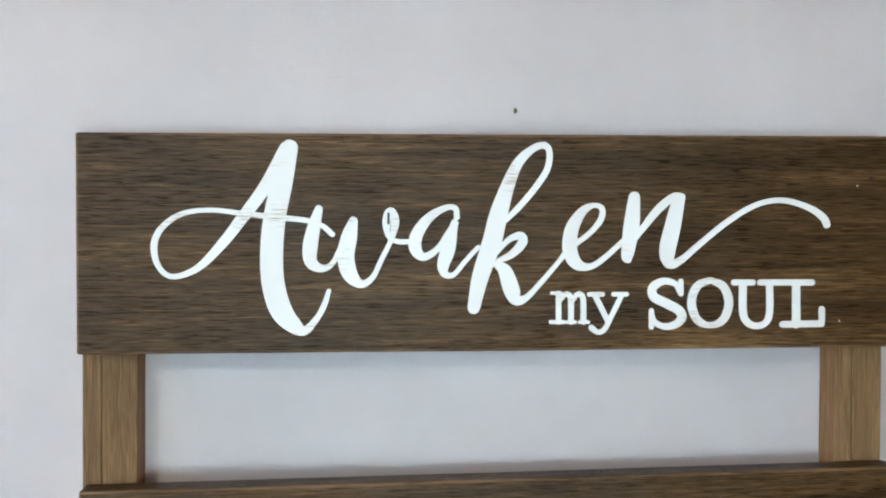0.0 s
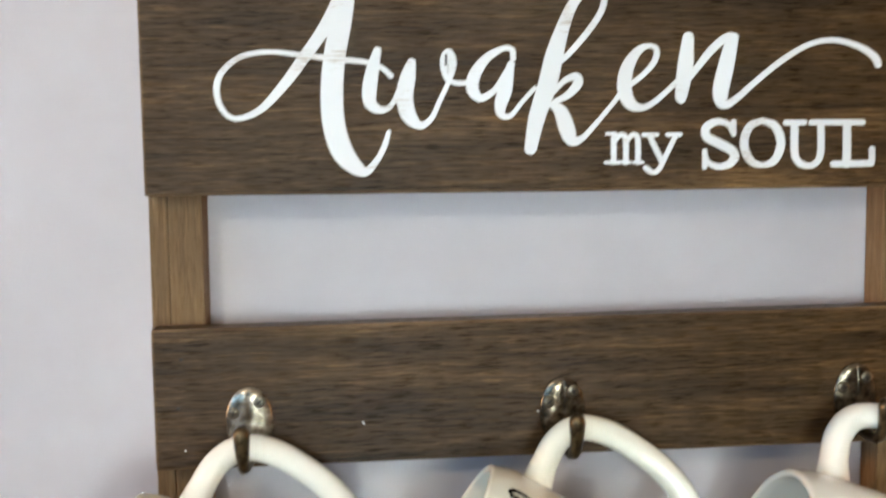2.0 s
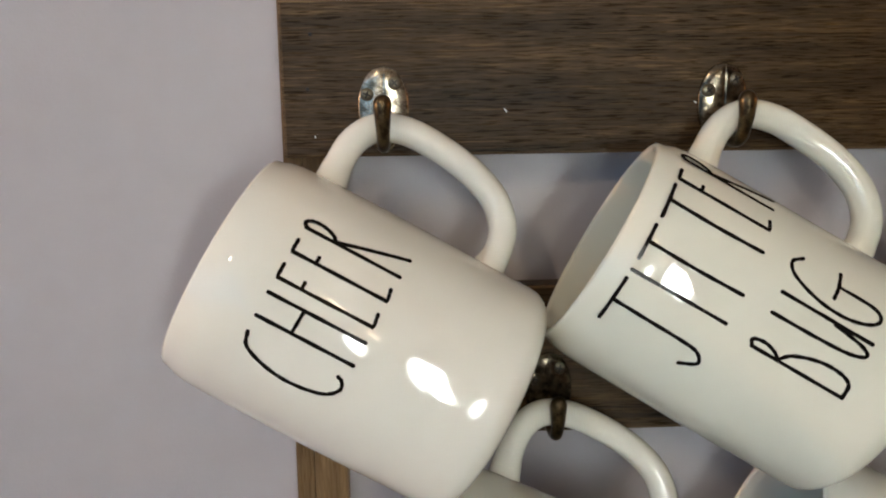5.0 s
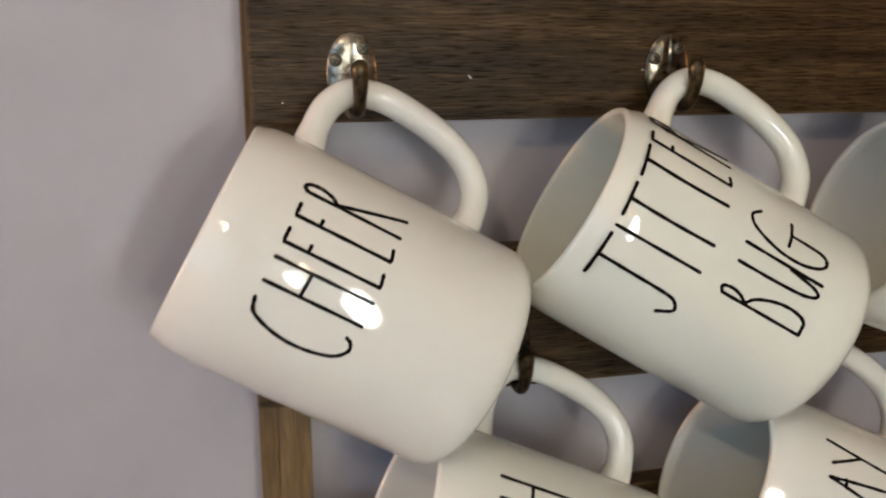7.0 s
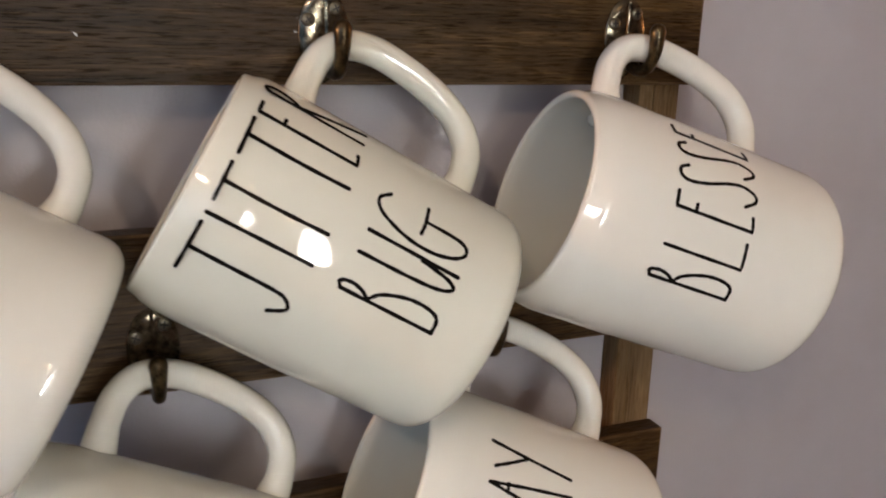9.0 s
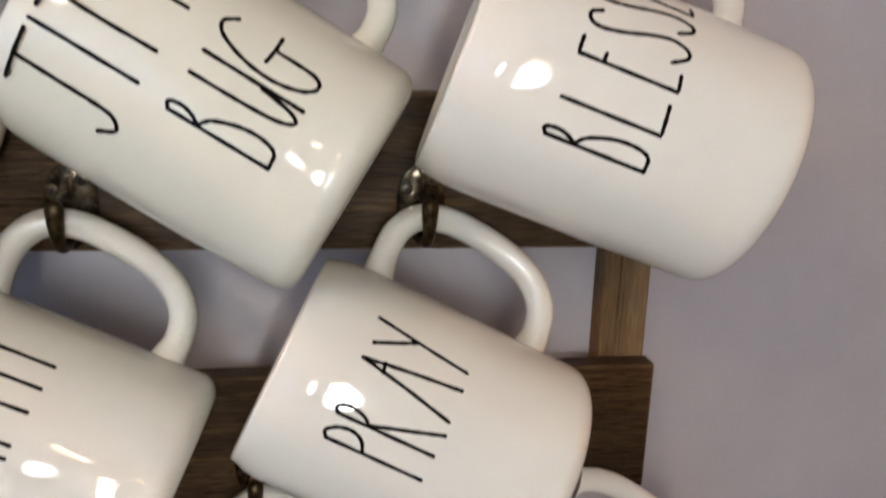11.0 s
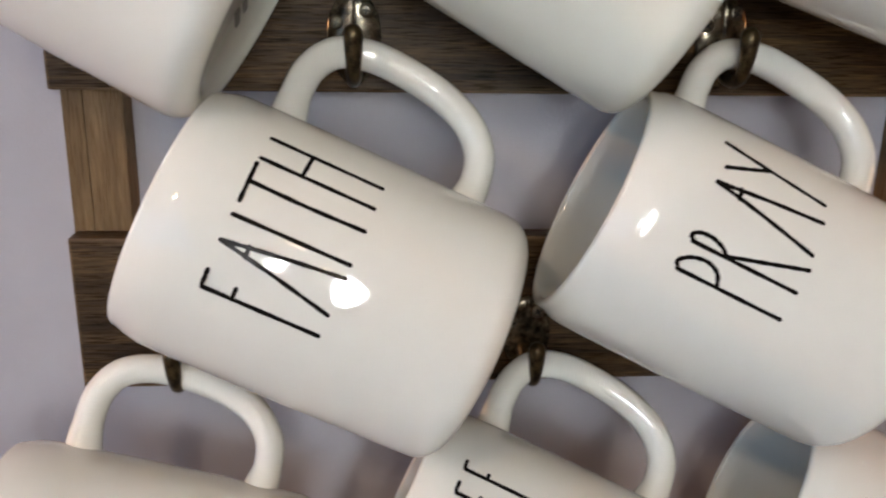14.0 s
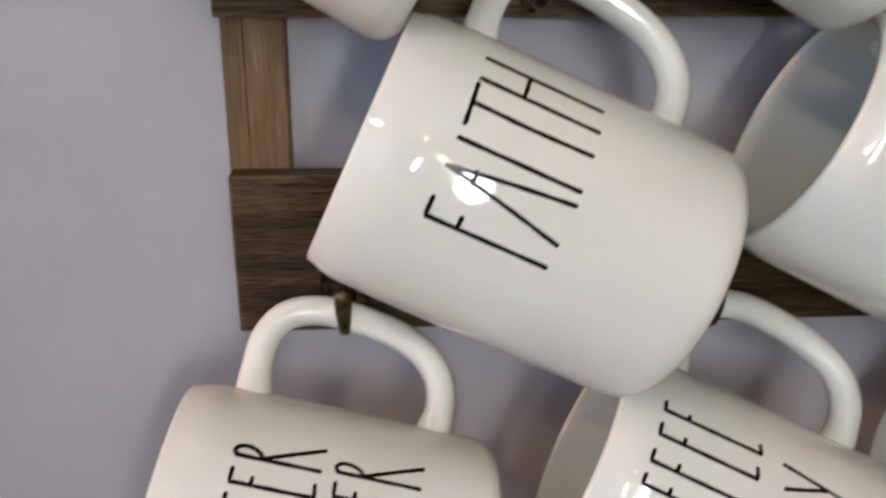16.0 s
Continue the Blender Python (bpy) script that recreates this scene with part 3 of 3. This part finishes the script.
# letter shapes in a unit box, x to the right and y down; "~" marks a curved stroke
GLYPHS = {
    "C": ["~.95,0 .45,.06 .08,.32 .0,.6 .2,.88 .6,1 .9,.98 1,.93"],
    "H": ["0,0 0,1", "1,0 1,1", "0,.36 1,.37"],
    "E": ["1,.0 0,.0 0,1 .95,.98", "0,.25 .5,.25"],
    "F": ["1,.0 0,.0 0,1", "0,.26 .6,.26"],
    "R": ["0,0 0,1", "~0,.02 .2,-.03 .42,.03 .45,.14 .3,.25 .05,.32", "~.05,.32 .4,.58 .7,.8 1,1.02"],
    "J": ["0,0 1,0", "~.5,0 .48,.4 .46,.8 .4,.95 .2,1.01 0,.87"],
    "I": ["0,0 .02,1"],
    "T": ["0,0 1,-.01", "~.52,0 .5,.5 .53,1"],
    "B": ["0,0 0,1", "~0,.0 .35,-.03 .5,.08 .35,.2 .04,.29", "~.04,.28 .6,.38 1.04,.62 1.08,.84 .78,.98 .0,1"],
    "U": ["~0,0 .02,.5 .12,.85 .4,1.0 .7,.9 .9,.6", "1,0 .98,1"],
    "G": ["~.85,.08 .6,-.02 .3,.06 .05,.35 .0,.65 .15,.9 .4,1 .62,.9 .64,.5", "~.3,.49 .6,.5 1,.49"],
    "L": ["0,0 0,1 1,.97"],
    "S": ["~1,.1 .75,.0 .4,.02 .28,.14 .45,.36 .8,.62 .95,.82 .75,.98 .4,1 .02,.86"],
    "A": ["~0,1 .35,.5 .66,0", "~.66,0 .85,.5 1,1.01", ".5,.23 .78,.22"],
    "P": ["0,0 0,1", "~0,.01 .4,-.03 .85,.06 1,.2 .7,.32 .05,.38"],
    "Y": ["~1,0 .7,.5 .45,1", "~0,.04 .35,.25 .68,.43"],
}
INK_WIDTH = 0.00135


def on_mug(s, arc, height):
    angle = arc / RADIUS
    return ((RADIUS + 0.0003 + height) * math.cos(angle), (RADIUS + 0.0003 + height) * math.sin(angle), -s)


def mug(centre, turn, dip, roll, letters, label, stamped=False, size=1.0, colour="cream", slide=0.0):
    """A hanging mug. turn and dip: the way from rim to foot, in degrees; roll: how far its handle leans from the wall (90: straight up);
    slide: how far the handle sits towards the foot.
    letters: rows of text, top and bottom in mm from the middle, and each letter's two edges in degrees from the handle."""
    thing = new("mug")
    a = Vector((math.cos(radians(dip)) * math.cos(radians(turn)), math.cos(radians(dip)) * math.sin(radians(turn)), math.sin(radians(dip))))
    u = (Vector((0, 1, 0)) - a * a.y).normalized()
    w = u.cross(a)
    w = w if w.z > 0 else -w
    h = u * math.cos(radians(roll)) + w * math.sin(radians(roll))
    z = -a
    thing.matrix_basis = Matrix.Translation((centre[0], centre[1], BASE + centre[2])) @ Matrix((h, z.cross(h), z)).transposed().to_4x4() @ Matrix.Diagonal((size, size, size, 1))
    part("body", BODY[colour], thing)
    part("handle", HANDLE[colour], thing, m=pose(0, 0, -slide))
    for top, bottom, row in letters:
        for letter, left, right in row:
            bm = bmesh.new()
            for n, stroke in enumerate(GLYPHS[letter]):
                points = [[float(v) for v in p.split(",")] for p in stroke.strip("~").split()]
                points = spline(points, 6) if stroke[0] == "~" else [np.array(q) for p, r in zip(points, points[1:]) for q in np.linspace(p, r, 9)[: None if r is points[-1] else -1]]
                path = []
                for i, (px, py) in enumerate(points):
                    angle = -radians(left + (right - left) * px)
                    path.append(((top + (bottom - top) * py) / 1000, angle * RADIUS, INK_WIDTH * (1 + 0.12 * math.sin(1.7 * i + n))))
                ribbon(bm, path, on_mug, 0.00004 * n, 0.00012)
            part("letter", finish("letter", bm, INK), thing, f"thin black letter {letter}")
    if stamped:
        for row, wide in ((0.004, 0.016), (-0.003, 0.010), (-0.008, 0.013)):
            bm = box((row - 0.0013, -wide / 2, -LENGTH / 2 + 0.0048), (row + 0.0013, wide / 2, -LENGTH / 2 + 0.0053))
            part("stamp", finish("stamp", bm, STAMP), thing, "faint grey stamp under the foot")
    return tagged(thing, label, "mug", "mugs on the rack")


mug((0.0331, -0.0471, -0.1898), -4.6, -29.3, 66.0, [(-35.5, 0.5, [("C", 130.2, 117.4), ("H", 110.3, 99.8), ("E", 92.8, 86.9), ("E", 80.5, 74.8), ("R", 67.8, 57.2)])], "cream glazed mug with the black word CHEER hanging from a hook", True, size=1.015, slide=-0.0012)
mug((0.1798, -0.0457, -0.1864), -10.4, -30.0, 70.5, [(-51.3, -14.6, [("J", 135.8, 114.3), ("I", 110, 104), ("T", 104.5, 88.8), ("T", 84, 66.7), ("E", 62, 56), ("R", 46, 35)]), (-3.1, 32.2, [("B", 112.4, 104.5), ("U", 96.2, 86.3), ("G", 82.3, 63.7)])], "cream glazed mug with black words JITTER BUG on a hook", size=1.018, colour="light_tinted")
mug((0.3272, -0.0527, -0.1870), -8.6, -19.6, 66.5, [(-26.2, 8.5, [("B", 130.3, 122.8), ("L", 114.6, 102.8), ("E", 96.4, 89.3), ("S", 85.8, 74.8), ("S", 70.8, 60.8), ("E", 54.8, 48.8)])], "cream glazed mug with black letters BLESSE hanging from a hook", size=1.04)
mug((0.1057, -0.0543, -0.3131), -4.3, -24.4, 64.1, [(-34.8, 3.0, [("F", 119.3, 112.3), ("A", 110.4, 95.3), ("I", 90.2, 84.7), ("T", 84.6, 68), ("H", 64.9, 53.2)])], "cream glazed mug with the black word FAITH hanging from a hook", size=1.01, slide=0.0013)
mug((0.2557, -0.0523, -0.3125), -8.5, -25.2, 64.2, [(-34.2, 3.1, [("P", 118.6, 111.2), ("R", 106.6, 96.6), ("A", 90.6, 75.6), ("Y", 72.4, 59.4)])], "cream glazed mug with the black word PRAY hanging from a hook", size=1.015, slide=-0.0008)
mug((0.0325, -0.0600, -0.4376), -2.2, -15.1, 60.6, [(-36, -7.8, [("E", 79.4, 73.9), ("E", 68.9, 63.4), ("R", 57.4, 47.2)]), (-1.8, 26.8, [("E", 66.4, 60.9), ("R", 55.9, 45.9)])], "cream glazed mug with two rows of black letters")
mug((0.1838, -0.0637, -0.4359), -14.4, -22.6, 60.5, [(-45.6, -9.2, [("F", 93.9, 89.9), ("F", 83.9, 79.4), ("E", 71.9, 67), ("E", 59.9, 55.6)]), (-0.6, 35.5, [("Y", 70.5, 59.7)])], "cream glazed mug with black letters FFEE hanging from a hook")
mug((0.3330, -0.0578, -0.4385), -15.0, -25.0, 64.0, [(-38.5, -2, [("C", 92, 77)])], "cream glazed mug with a black curved letter on a hook")
